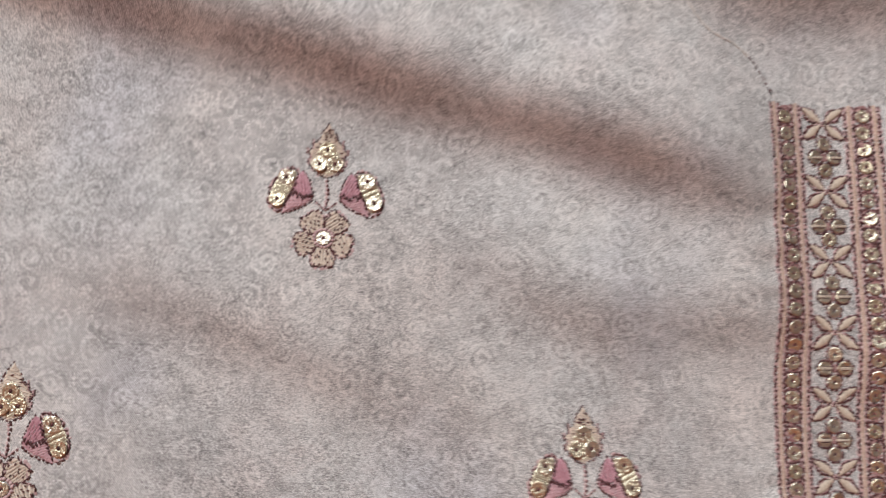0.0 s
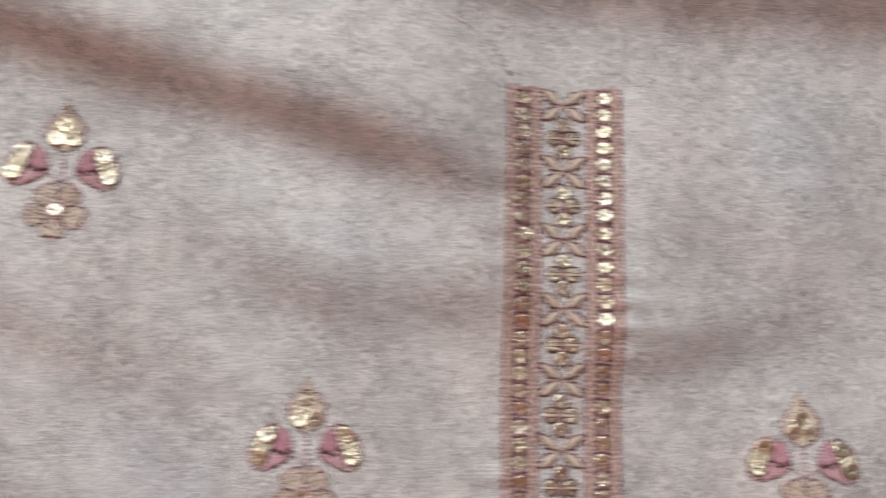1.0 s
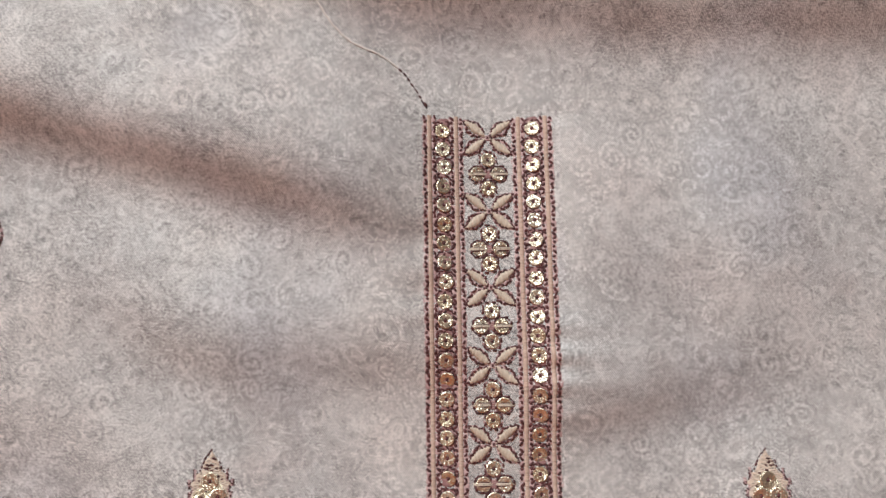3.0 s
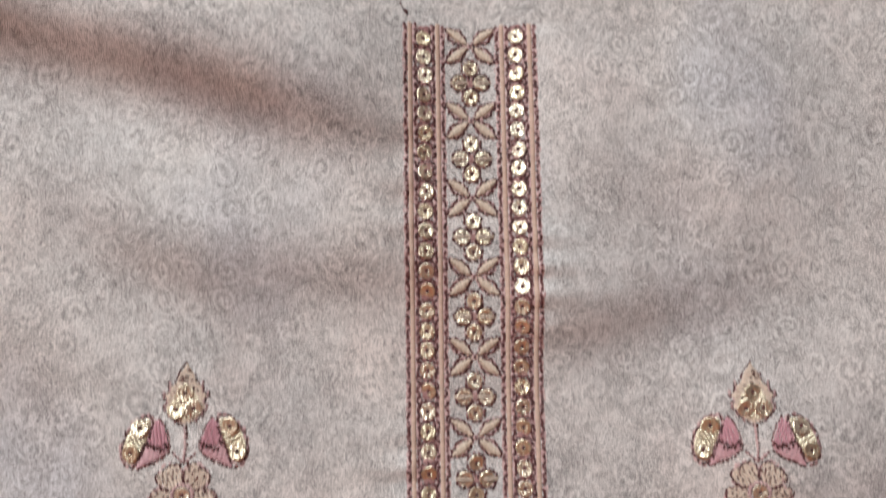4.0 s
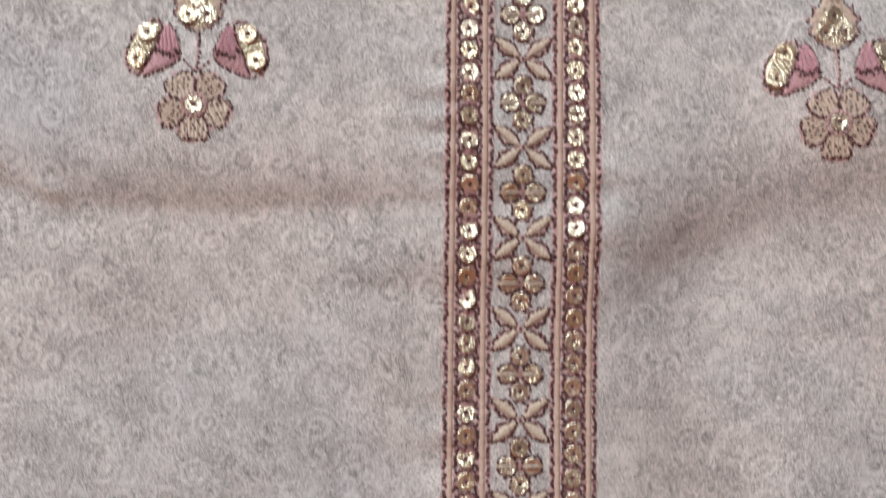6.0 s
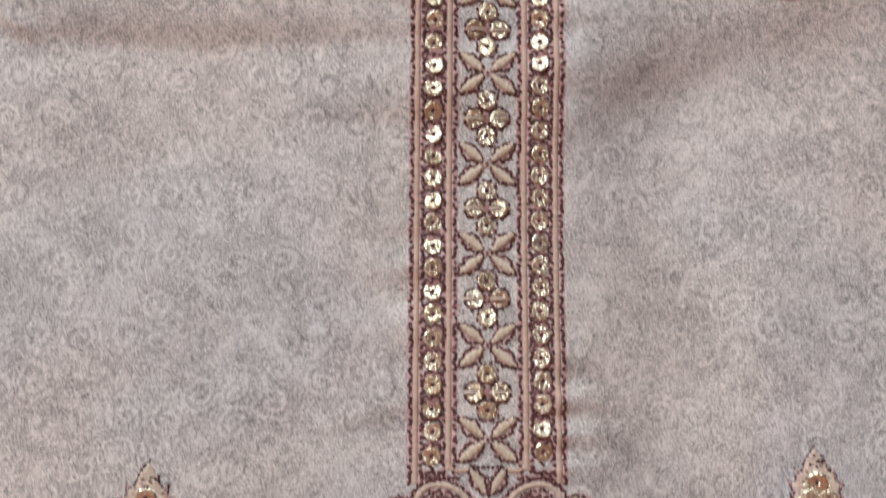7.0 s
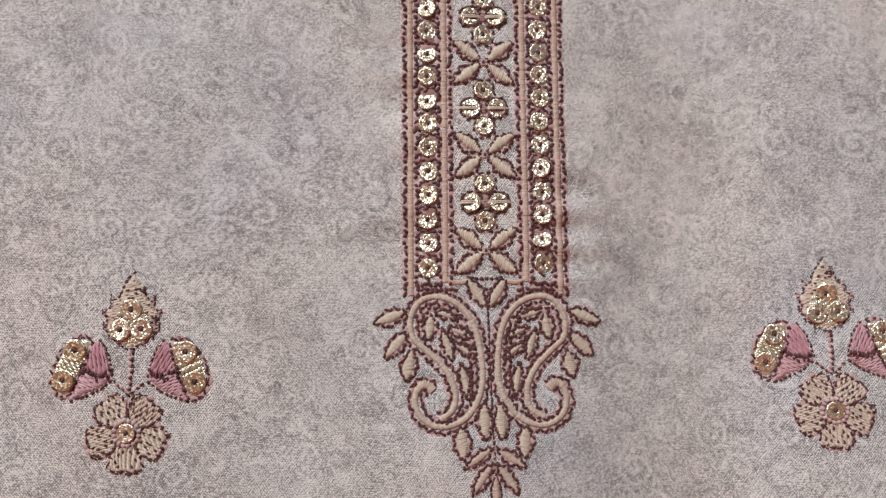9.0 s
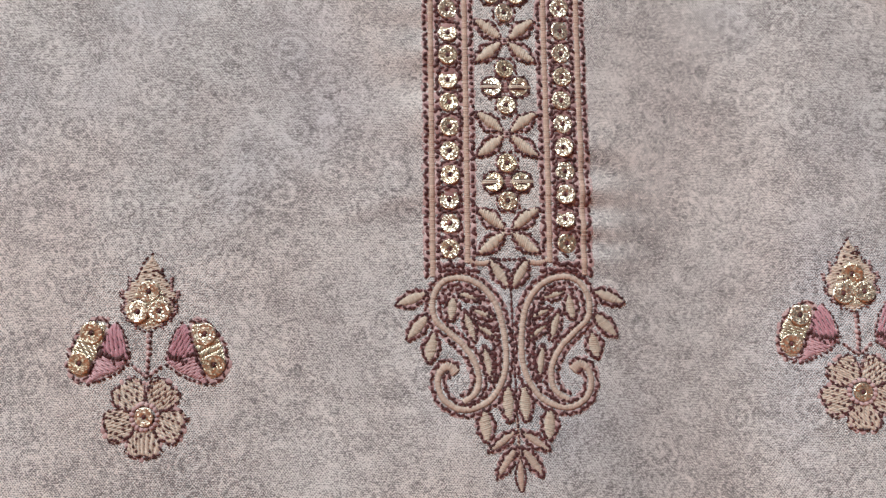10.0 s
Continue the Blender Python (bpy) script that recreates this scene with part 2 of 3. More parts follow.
class Geo:
    """Vertices as x, y and height over the cloth, in millimetres."""

    def __init__(self):
        self.v, self.f = [], []

    def strand(self, ax, ay, bx, by, w=0.3, ht=0.35, base=0.05, n=5, flat=0.5, dip=0.3, keel=0.75):
        """One thread laid from a to b, arched, with a ridge along it."""
        k = len(self.v)
        dx, dy = bx - ax, by - ay
        ln = math.hypot(dx, dy) or 1e-6
        ox, oy = -dy / ln * w / 2, dx / ln * w / 2
        for i in range(n):
            u = i / (n - 1)
            arch = base + ht * math.sin(math.pi * u) ** flat - (dip if i in (0, n - 1) else 0)
            x, y = ax + dx * u, ay + dy * u
            self.v += [(x - ox, y - oy, arch - w * keel), (x, y, arch), (x + ox, y + oy, arch - w * keel)]
        for i in range(n - 1):
            a = k + 3 * i
            self.f += [(a, a + 3, a + 4, a + 1), (a + 1, a + 4, a + 5, a + 2)]

    def satin(self, pts, half, pitch=0.34, slant=0.0, ht=0.45, base=0.05, jitter=0.08):
        """Close threads laid across a line; half: half width along it, by 0 to 1."""
        pts = np.array(pts, float)
        run = np.r_[0, np.cumsum(np.hypot(*np.diff(pts, axis=0).T))]
        count = max(3, int(run[-1] / pitch))
        for i in range(count + 1):
            s = run[-1] * i / count
            x, y = np.interp(s, run, pts[:, 0]), np.interp(s, run, pts[:, 1])
            e = min(0.4, run[-1] / 10)
            tx = np.interp(s + e, run, pts[:, 0]) - np.interp(s - e, run, pts[:, 0])
            ty = np.interp(s + e, run, pts[:, 1]) - np.interp(s - e, run, pts[:, 1])
            ang = math.atan2(ty, tx) + math.pi / 2 + slant + random.uniform(-0.04, 0.04)
            h = half(i / count)
            ca, sa = math.cos(ang), math.sin(ang)
            j, l = random.uniform(1 - jitter, 1 + jitter), random.uniform(1 - jitter, 1 + jitter)
            self.strand(x - ca * h * j, y - sa * h * j, x + ca * h * l, y + sa * h * l, pitch * 1.12, ht * min(1, 0.35 + h / 1.2), base + random.uniform(-0.07, 0.07), 6, keel=0.5)

    def stitches(self, pts, step=1.5, w=0.5, ht=0.25, base=0.2, wob=0.1, fill=1.05, keel=0.75):
        """A row of back stitches along a line."""
        pts = np.array(pts, float)
        run = np.r_[0, np.cumsum(np.hypot(*np.diff(pts, axis=0).T))]
        count = max(1, round(run[-1] / step))
        at = lambda s: (float(np.interp(s, run, pts[:, 0])), float(np.interp(s, run, pts[:, 1])))
        for i in range(count):
            a, b = at(run[-1] * i / count), at(run[-1] * (i + fill) / count)
            r = [random.uniform(-wob, wob) for _ in range(4)]
            self.strand(a[0] + r[0], a[1] + r[1], b[0] + r[2], b[1] + r[3], w * random.uniform(0.8, 1.2), ht * random.uniform(0.7, 1.2), base, 5, 0.45, 0.16, keel)

    def ticks(self, pts, count, w):
        """Short stitches that slant to and fro over a line."""
        run = np.r_[0, np.cumsum(np.hypot(*np.diff(pts, axis=0).T))]
        for i in range(count):
            s = run[-1] * (i + random.uniform(0.25, 0.75)) / count
            x, y = np.interp(s, run, pts[:, 0]), np.interp(s, run, pts[:, 1])
            tx = np.interp(s + 0.3, run, pts[:, 0]) - np.interp(s - 0.3, run, pts[:, 0])
            ty = np.interp(s + 0.3, run, pts[:, 1]) - np.interp(s - 0.3, run, pts[:, 1])
            ang = math.atan2(ty, tx) + (0.55 if i % 2 else -0.5) + random.uniform(-0.35, 0.35)
            h, off = random.uniform(0.36, 0.68), random.uniform(-0.22, 0.22)
            x, y = x - math.sin(ang) * off, y + math.cos(ang) * off
            self.strand(x - math.cos(ang) * h, y - math.sin(ang) * h, x + math.cos(ang) * h, y + math.sin(ang) * h, w * random.uniform(0.85, 1.2), 0.18, 0.48, 4, 0.5, 0.2, 0.55)

    def fill(self, poly, angle, pitch=0.33, length=2.2, ht=0.3, base=0.15, dome=0.4):
        """Rows of short stitches that fill an outline."""
        poly = np.array(poly, float)
        c, s = math.cos(angle), math.sin(angle)
        q = np.c_[poly[:, 0] * c + poly[:, 1] * s, -poly[:, 0] * s + poly[:, 1] * c]
        mid, row = q.mean(0), 0
        reach = max(np.hypot(*(q - mid).T)) + 1e-6
        v = q[:, 1].min() + pitch / 2
        while v < q[:, 1].max():
            a, b = q, np.roll(q, -1, 0)
            hit = (a[:, 1] <= v) != (b[:, 1] <= v)
            us = np.sort(a[hit, 0] + (v - a[hit, 1]) / (b[hit, 1] - a[hit, 1]) * (b[hit, 0] - a[hit, 0]))
            for u0, u1 in zip(us[::2], us[1::2]):
                cuts = [u0] + [u for u in np.arange(u0 - length * (1 + row * 0.37 % 1), u1, length) if u0 + 0.5 < u < u1 - 0.5] + [u1]
                for g, h in zip(cuts, cuts[1:]):
                    far = math.hypot((g + h) / 2 - mid[0], v - mid[1]) / reach
                    z = base + dome * max(0.0, 1 - far * far)
                    g2, h2, vv = g - random.uniform(0, 0.12), h + random.uniform(0, 0.12), v + random.uniform(-0.05, 0.05)
                    self.strand(g2 * c - vv * s, g2 * s + vv * c, h2 * c - vv * s, h2 * s + vv * c, pitch * 1.15, ht * random.uniform(0.8, 1.1), z, 4, 0.5, 0.25)
            v += pitch
            row += 1

    def mesh(self, name, material, origin):
        v = np.array(self.v)
        z = lie(v[:, 0], v[:, 1]) + v[:, 2] * LOFT
        co = (np.c_[v[:, :2], z] - np.array(origin)) / 1000
        me = bpy.data.meshes.new(name)
        me.from_pydata(co.tolist(), [], self.f)
        me.materials.append(material)
        me.polygons.foreach_set("use_smooth", [True] * len(me.polygons))
        return me


def curve(pts, closed=False, per=8):
    """A smooth line through a few places."""
    p = [np.array(q, float) for q in pts]
    n, out = len(p), []
    for i in range(n if closed else n - 1):
        a, b, c, d = (p[(i + k) % n] if closed else p[min(max(i + k, 0), n - 1)] for k in (-1, 0, 1, 2))
        for j in range(per):
            u = j / per
            out.append(0.5 * (2 * b + (c - a) * u + (2 * a - 5 * b + 4 * c - d) * u * u + (3 * b - a - 3 * c + d) * u ** 3))
    return np.array(out + ([out[0]] if closed else [p[-1]]))


def thing(name, x, y, label, category, group=""):
    """An empty on the cloth; returns it with its place in millimetres."""
    ob = new(name)
    ob.empty_display_size = 0.01
    at = (x, y, float(lie(x, y)))
    ob.location = Vector(at) / 1000
    tagged(ob, label, category, group)
    return ob, at


def part(name, geo, material, parent, origin, label="", kind=""):
    """One mesh under a thing, or under a part that shares the thing's origin."""
    ob = new(name, geo.mesh(name, material, origin))
    ob.parent = parent
    return tagged(ob, label, kind=kind)


def sequin_mesh():
    """A thin cupped disc of foil with a hole, 3.8 mm across."""
    bm = bmesh.new()
    rings = [(0.50, 0.02), (0.62, 0.10), (1.72, 0.16), (1.90, 0.03), (1.86, -0.07)]
    n, rows = 18, []
    for r, z in rings:
        rows.append([bm.verts.new((r * math.cos(2 * math.pi * i / n) / 1000, r * math.sin(2 * math.pi * i / n) / 1000, z / 1000)) for i in range(n)])
    for a, b in zip(rows, rows[1:]):
        for i in range(n):
            bm.faces.new((a[i], b[i], b[(i + 1) % n], a[(i + 1) % n]))
    me = bpy.data.meshes.new("sequin")
    bm.to_mesh(me)
    bm.free()
    me.materials.append(GOLD)
    return me


SEQUIN = sequin_mesh()
LUCK = random.Random(7)


def sequin(x, y, parent, origin, up=0.5, size=1.0, tilt=6.0):
    """A sequin stitched on the cloth, lying along it with a small tilt."""
    ob = new("sequin", SEQUIN)
    ob.parent = parent
    e = 1.0
    gx = float(lie(x + e, y) - lie(x - e, y)) / (2 * e)
    gy = float(lie(x, y + e) - lie(x, y - e)) / (2 * e)
    flat = Vector((0, 0, 1)).rotation_difference(Vector((-gx, -gy, 1)).normalized()).to_matrix().to_4x4()
    own = Euler((radians(LUCK.gauss(0, tilt)), radians(LUCK.gauss(0, tilt)), LUCK.uniform(0, 6.28))).to_matrix().to_4x4()
    place = (Vector((x, y, float(lie(x, y)) + up * LOFT)) - Vector(origin)) / 1000
    ob.matrix_local = Matrix.Translation(place) @ flat @ own @ Matrix.Scale(size, 4)
    return ob


class Seam:
    """An outline: mauve thread with short dark stitches slanting over it."""

    def __init__(self):
        self.dark, self.light = Geo(), Geo()

    def run(self, pts, step=1.25, side=0.0, w=0.6):
        pts = np.array(pts, float)
        self.light.stitches(pts, step * 1.1, w * 1.7, 0.14, 0.15, 0.15, 1.1, 0.2)
        for off in ((side,) if side else (-0.42, 0.42)):
            self.light.stitches(beside(pts, off), step * 1.3, 0.38, 0.16, 0.08, 0.25, 0.9)
        length = np.hypot(*np.diff(pts, axis=0).T).sum()
        self.dark.ticks(pts, max(2, round(length / (step * 0.72))), w)

    def done(self, parent, origin):
        if self.light.v:
            part("outline_thread", self.light, MAUVE, parent, origin, "mauve back-stitched thread", "stuff")
        part("outline_thread", self.dark, MAROON, parent, origin, "dark maroon back-stitched outline thread", "stuff")


def beside(pts, off):
    pts = np.array(pts, float)
    t = np.gradient(pts, axis=0)
    t /= np.linalg.norm(t, axis=1)[:, None] + 1e-9
    return pts + off * np.c_[-t[:, 1], t[:, 0]]


# ---- an unseen room added to close the place and tint the bounce light ----
def slab(name, x0, x1, y0, y1, z0, z1, material, label, category):
    bm = bmesh.new()
    bmesh.ops.create_cube(bm, size=1)
    for v in bm.verts:
        v.co = Vector((x0 + (v.co.x + 0.5) * (x1 - x0), y0 + (v.co.y + 0.5) * (y1 - y0), z0 + (v.co.z + 0.5) * (z1 - z0)))
    me = bpy.data.meshes.new(name)
    bm.to_mesh(me)
    bm.free()
    me.materials.append(material)
    return tagged(new(name, me), label, category, kind="structure")


# invented wall colours: warm fill for the left folds, cool and dim for the right
WARM_BOUNCE = plain_material("warm_bounce_paint", (0.70, 0.22, 0.092), 0.8)
CLAY_BOUNCE = plain_material("clay_bounce_paint", (0.61, 0.295, 0.17), 0.8)
COOL_BOUNCE = plain_material("cool_bounce_paint", (0.12, 0.145, 0.19), 0.8)
CEILING = plain_material("ceiling_paint", (0.50, 0.43, 0.37), 0.8)
FLOOR = plain_material("floor_board", (0.46, 0.21, 0.12), 0.6)
slab("floor", -1.8, 1.8, -1.2, 2.2, -0.1, -0.007, FLOOR, "added unseen brown floor under the spread cloth", "floor")
slab("ceiling", -1.8, 1.8, -1.2, 2.2, 2.3, 2.4, CEILING, "added unseen cream ceiling for the sequins to reflect", "ceiling")
slab("bounce_wall_north", -1.8, 1.8, 2.2, 2.3, -0.1, 2.4, WARM_BOUNCE, "added unseen terracotta wall that warms the bounce light", "wall")
slab("bounce_wall_south", -1.8, 1.8, -1.3, -1.2, -0.1, 2.4, WARM_BOUNCE, "added unseen terracotta wall that warms the bounce light", "wall")
slab("bounce_wall_east", 1.8, 1.9, -1.3, 2.3, -0.1, 2.4, COOL_BOUNCE, "added unseen dark grey-blue wall that cools and dims the bounce light", "wall")
slab("bounce_wall_west", -1.9, -1.8, -1.3, 2.3, -0.1, 2.4, CLAY_BOUNCE, "added unseen clay-coloured wall that warms the bounce light", "wall")


# ---- the cloth ----
def cloth():
    steps = lambda lo, a, b, hi: np.r_[np.arange(lo, a, 8.0), np.arange(a, b, 1.0), np.arange(b, hi + 1, 8.0)]
    xs, ys = steps(-430, -222, 118, 430), steps(-420, -64, 252, 460)
    gx, gy = np.meshgrid(xs, ys)
    z = lie(gx, gy)
    out = np.maximum(np.abs(gx) - 405, np.maximum(gy - 440, -gy - 400)).clip(0, 30)
    z = -6.4 + (z + 6.4) * np.exp(-out / 8)
    co = np.c_[gx.ravel(), gy.ravel(), z.ravel()] / 1000
    nx, ny = len(xs), len(ys)
    i = (np.arange(ny - 1)[:, None] * nx + np.arange(nx - 1)).ravel()
    me = bpy.data.meshes.new("garment_cloth")
    me.from_pydata(co.tolist(), [], np.c_[i, i + 1, i + nx + 1, i + nx].tolist())
    me.polygons.foreach_set("use_smooth", [True] * len(me.polygons))
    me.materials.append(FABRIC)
    ob = new("garment_cloth", me)
    thick = ob.modifiers.new("thickness", "SOLIDIFY")
    thick.thickness, thick.offset = 0.0004, -1
    return tagged(ob, "pale greyish-pink printed cotton cloth with soft folds, spread on the floor", "cloth", kind="structure")


cloth()

# ---- the embroidered band ----
PITCH, TOP, LOW = 18.0, 203.0, -5.6


def embroidered_band():
    ob, at = thing("embroidered_band", 0, 100, "rose-beige embroidered band with gold sequins on pale printed cloth", "embroidery")
    for x in (-13.9, -7.5, 7.5, 13.9):
        g = Geo()
        low = LOW if abs(x) < 10 else -8.0
        g.satin([(x, low), (x, TOP)], lambda u: 0.68, 0.34, ht=0.4)
        part("satin_strip", g, SATIN, ob, at, "raised rose-beige satin-stitch strip")
    for x in (-14.95, -12.8, -8.6, -6.4, 6.4, 8.6, 12.8, 14.95):
        seam = Seam()
        seam.run([(x, y) for y in np.linspace(LOW - (3.0 if abs(x) > 12 else 1.0), TOP, 60)], 1.5, math.copysign(0.5, -x) if abs(x) > 14 else 0.0)
        seam.done(ob, at)
    for side in (-1, 1):
        seam = Seam()
        seam.run([(side * x, -7.2) for x in np.linspace(5.5, 13.0, 12)], 1.1)
        seam.run([(side * x, -6.2 + 0.15 * math.sin(x * 3)) for x in np.linspace(8.6, 12.8, 9)], 0.9)
        seam.done(ob, at)
    for side, shift in ((-1, 0.3), (1, 1.0)):
        g, k = Geo(), Geo()
        y = LOW + 2.2 + shift
        x0 = side * 10.65
        while y < TOP - 1.2:
            x = x0 + LUCK.uniform(-0.15, 0.15)
            sequin(x, y + LUCK.uniform(-0.1, 0.1), ob, at, 0.3, 0.95)
            g.ticks(np.array([(x + 2.05 * math.cos(k * 0.6283), y + 2.05 * math.sin(k * 0.6283)) for k in range(11)]), 6, 0.42)
            g.strand(x - 0.1, y - 0.35, x + LUCK.uniform(-0.2, 0.2), y + 0.5, 0.55, 0.15, 0.62, 4, dip=0.1)
            for e in (-1, 1):
                g.strand(x + e * 0.1, y + 2.2, x + e * 2.0, y + 2.25 + LUCK.uniform(-0.4, 0.4), 0.5, 0.35, 0.15, 4)
                g.strand(x + e * 1.95, y + 1.2, x + e * 1.2, y + 2.6, 0.45, 0.3, 0.15, 4)
                k.strand(x + e * 1.9, y - 1.0, x + e * 1.3, y + 1.4, 0.55, 0.2, 0.1, 4)
                k.strand(x + e * 2.05, y + 0.3, x + e * 1.0, y + 2.4, 0.5, 0.2, 0.12, 4)
            for r in range(4):
                yy = min(y + r * 1.125, TOP - 0.9)
                k.strand(x0 - 2.0, yy, x0 + 2.0, yy + LUCK.uniform(-0.9, 0.9), 1.1, 0.2, 0.14, 4, keel=0.2)
            y += 4.5
        part("couching_thread", g, MAROON, ob, at, "dark maroon couching thread between sequins", "stuff")
        part("couching_thread", k, DUSK, ob, at, "dusky mauve couching thread between sequins", "stuff")
    for i in range(12):
        y = i * PITCH
        stitch = Seam()
        for sx, sy in ((-1, -1), (1, -1), (-1, 1), (1, 1)):
            g = Geo()
            a, b = (sx * 0.7, y + sy * 0.4), (sx * 5.55, y + sy * 3.95)
            g.satin(curve([a, ((a[0] + b[0]) / 2, (a[1] + b[1]) / 2 + sy * 0.25), b]), lambda u: 0.15 + 1.22 * math.sin(math.pi * min(1, u * 0.96 + 0.02)) ** 0.75, 0.38, -0.4 * sx * sy, 0.75, jitter=0.16)
            part("cross_leaf", g, LEAF, ob, at, "beige satin-stitch leaf")
            nx, ny = -sy * 0.58, sx * 0.82
            for w in (-1, 1):
                bow = 1.52 * w * sx * sy
                stitch.run(curve([a, ((a[0] + b[0]) / 2 + nx * bow, (a[1] + b[1]) / 2 + ny * bow), (b[0] + sx * 0.3, b[1] + sy * 0.2)]), 1.15, -0.3 * w * sx * sy, 0.46)
        for off in (-0.5, 0.0, 0.5):
            stitch.light.strand(-1.0, y + off, 1.0, y + off * 0.6, 0.5, 0.4, 0.15, 4)
        stitch.dark.strand(-0.6, y, 0.6, y, 0.6, 0.5, 0.2, 4)
        stitch.dark.strand(0, y - 0.7, 0, y + 0.7, 0.5, 0.5, 0.25, 4)
        stitch.done(ob, at)
        if i == 11:
            continue
        m = y + PITCH / 2
        knot, under, bar = Geo(), Geo(), Geo()
        for dx, dy in ((0, 3.6), (0, -3.6), (-2.45, 0), (2.45, 0)):
            sequin(dx + LUCK.uniform(-0.1, 0.1), m + dy * 0.97, ob, at, 0.35, 0.93)
            knot.strand(dx - 0.1, m + dy * 0.97 - 0.35, dx + 0.1, m + dy * 0.97 + 0.4, 0.55, 0.15, 0.66, 4, dip=0.1)
            ring = [(dx + 2.1 * math.cos(k * 0.5236), m + dy + 2.1 * math.sin(k * 0.5236)) for k in range(13)]
            under.stitches(ring, 1.1, 0.5, 0.2, 0.12, 0.12, 0.9)
            knot.ticks(np.array(ring), 8, 0.4)
            if dx:
                for off in (-0.42, 0.42):
                    knot.strand(dx * 0.2, m + off, dx * 1.85, m + off + LUCK.uniform(-0.1, 0.1), 0.24, 0.2, 0.52, 6)
                for off in (-0.16, 0.16):
                    bar.strand(dx * 0.15, m + off, dx * 1.95, m + off + LUCK.uniform(-0.1, 0.1), 0.34, 0.25, 0.6, 6)
        for off in (-0.8, -0.3, 0.3, 0.8):
            under.strand(-1.0, m + off, 1.0, m + off * 0.8, 0.5, 0.3, 0.2, 4)
            under.strand(off, m - 1.9, off * 0.7, m + 1.9, 0.45, 0.3, 0.1, 4)
        for dx, dy in ((-1.4, 1.8), (1.4, 1.8), (-1.4, -1.8), (1.4, -1.8)):
            knot.strand(dx * 0.4, m + dy * 0.4, dx * 1.2, m + dy * 1.15, 0.5, 0.35, 0.15, 4)
        for e in (-1, 1):
            for w in (-1, 1):
                knot.stitches(curve([(e * 1.0, m + w * 1.9), (e * 3.2, m + w * 2.0), (e * 4.5, m + w * 0.9), (e * 4.6, m)]), 1.1, 0.3, 0.2)
        part("couching_thread", knot, MAROON, ob, at, kind="stuff")
        part("couching_thread", under, DUSK, ob, at, kind="stuff")
        part("crossing_thread", bar, BEIGE, ob, at, "dull beige thread across two sequins")


embroidered_band()


# ---- the paisley pendant under the band ----
def lens(a, b, width, g, slant=0.25, ht=0.5):
    g.satin(curve([a, ((a[0] + b[0]) / 2, (a[1] + b[1]) / 2), b]), lambda u: 0.2 + (width * 0.56 - 0.2) * math.sin(math.pi * (0.04 + 0.92 * u)) ** 0.7, 0.34, slant, ht)


def around(a, b, width):
    a, b = np.array(a, float), np.array(b, float)
    d = (b - a) / np.linalg.norm(b - a)
    n, m = np.array([-d[1], d[0]]) * (width / 2 + 0.3), (a + b) / 2
    return curve([a - d * 0.2, a * 0.7 + b * 0.3 + n * 0.85, m + n, a * 0.3 + b * 0.7 + n * 0.85, b + d * 0.35,
                  a * 0.3 + b * 0.7 - n * 0.85, m - n, a * 0.7 + b * 0.3 - n * 0.85], True, 4)


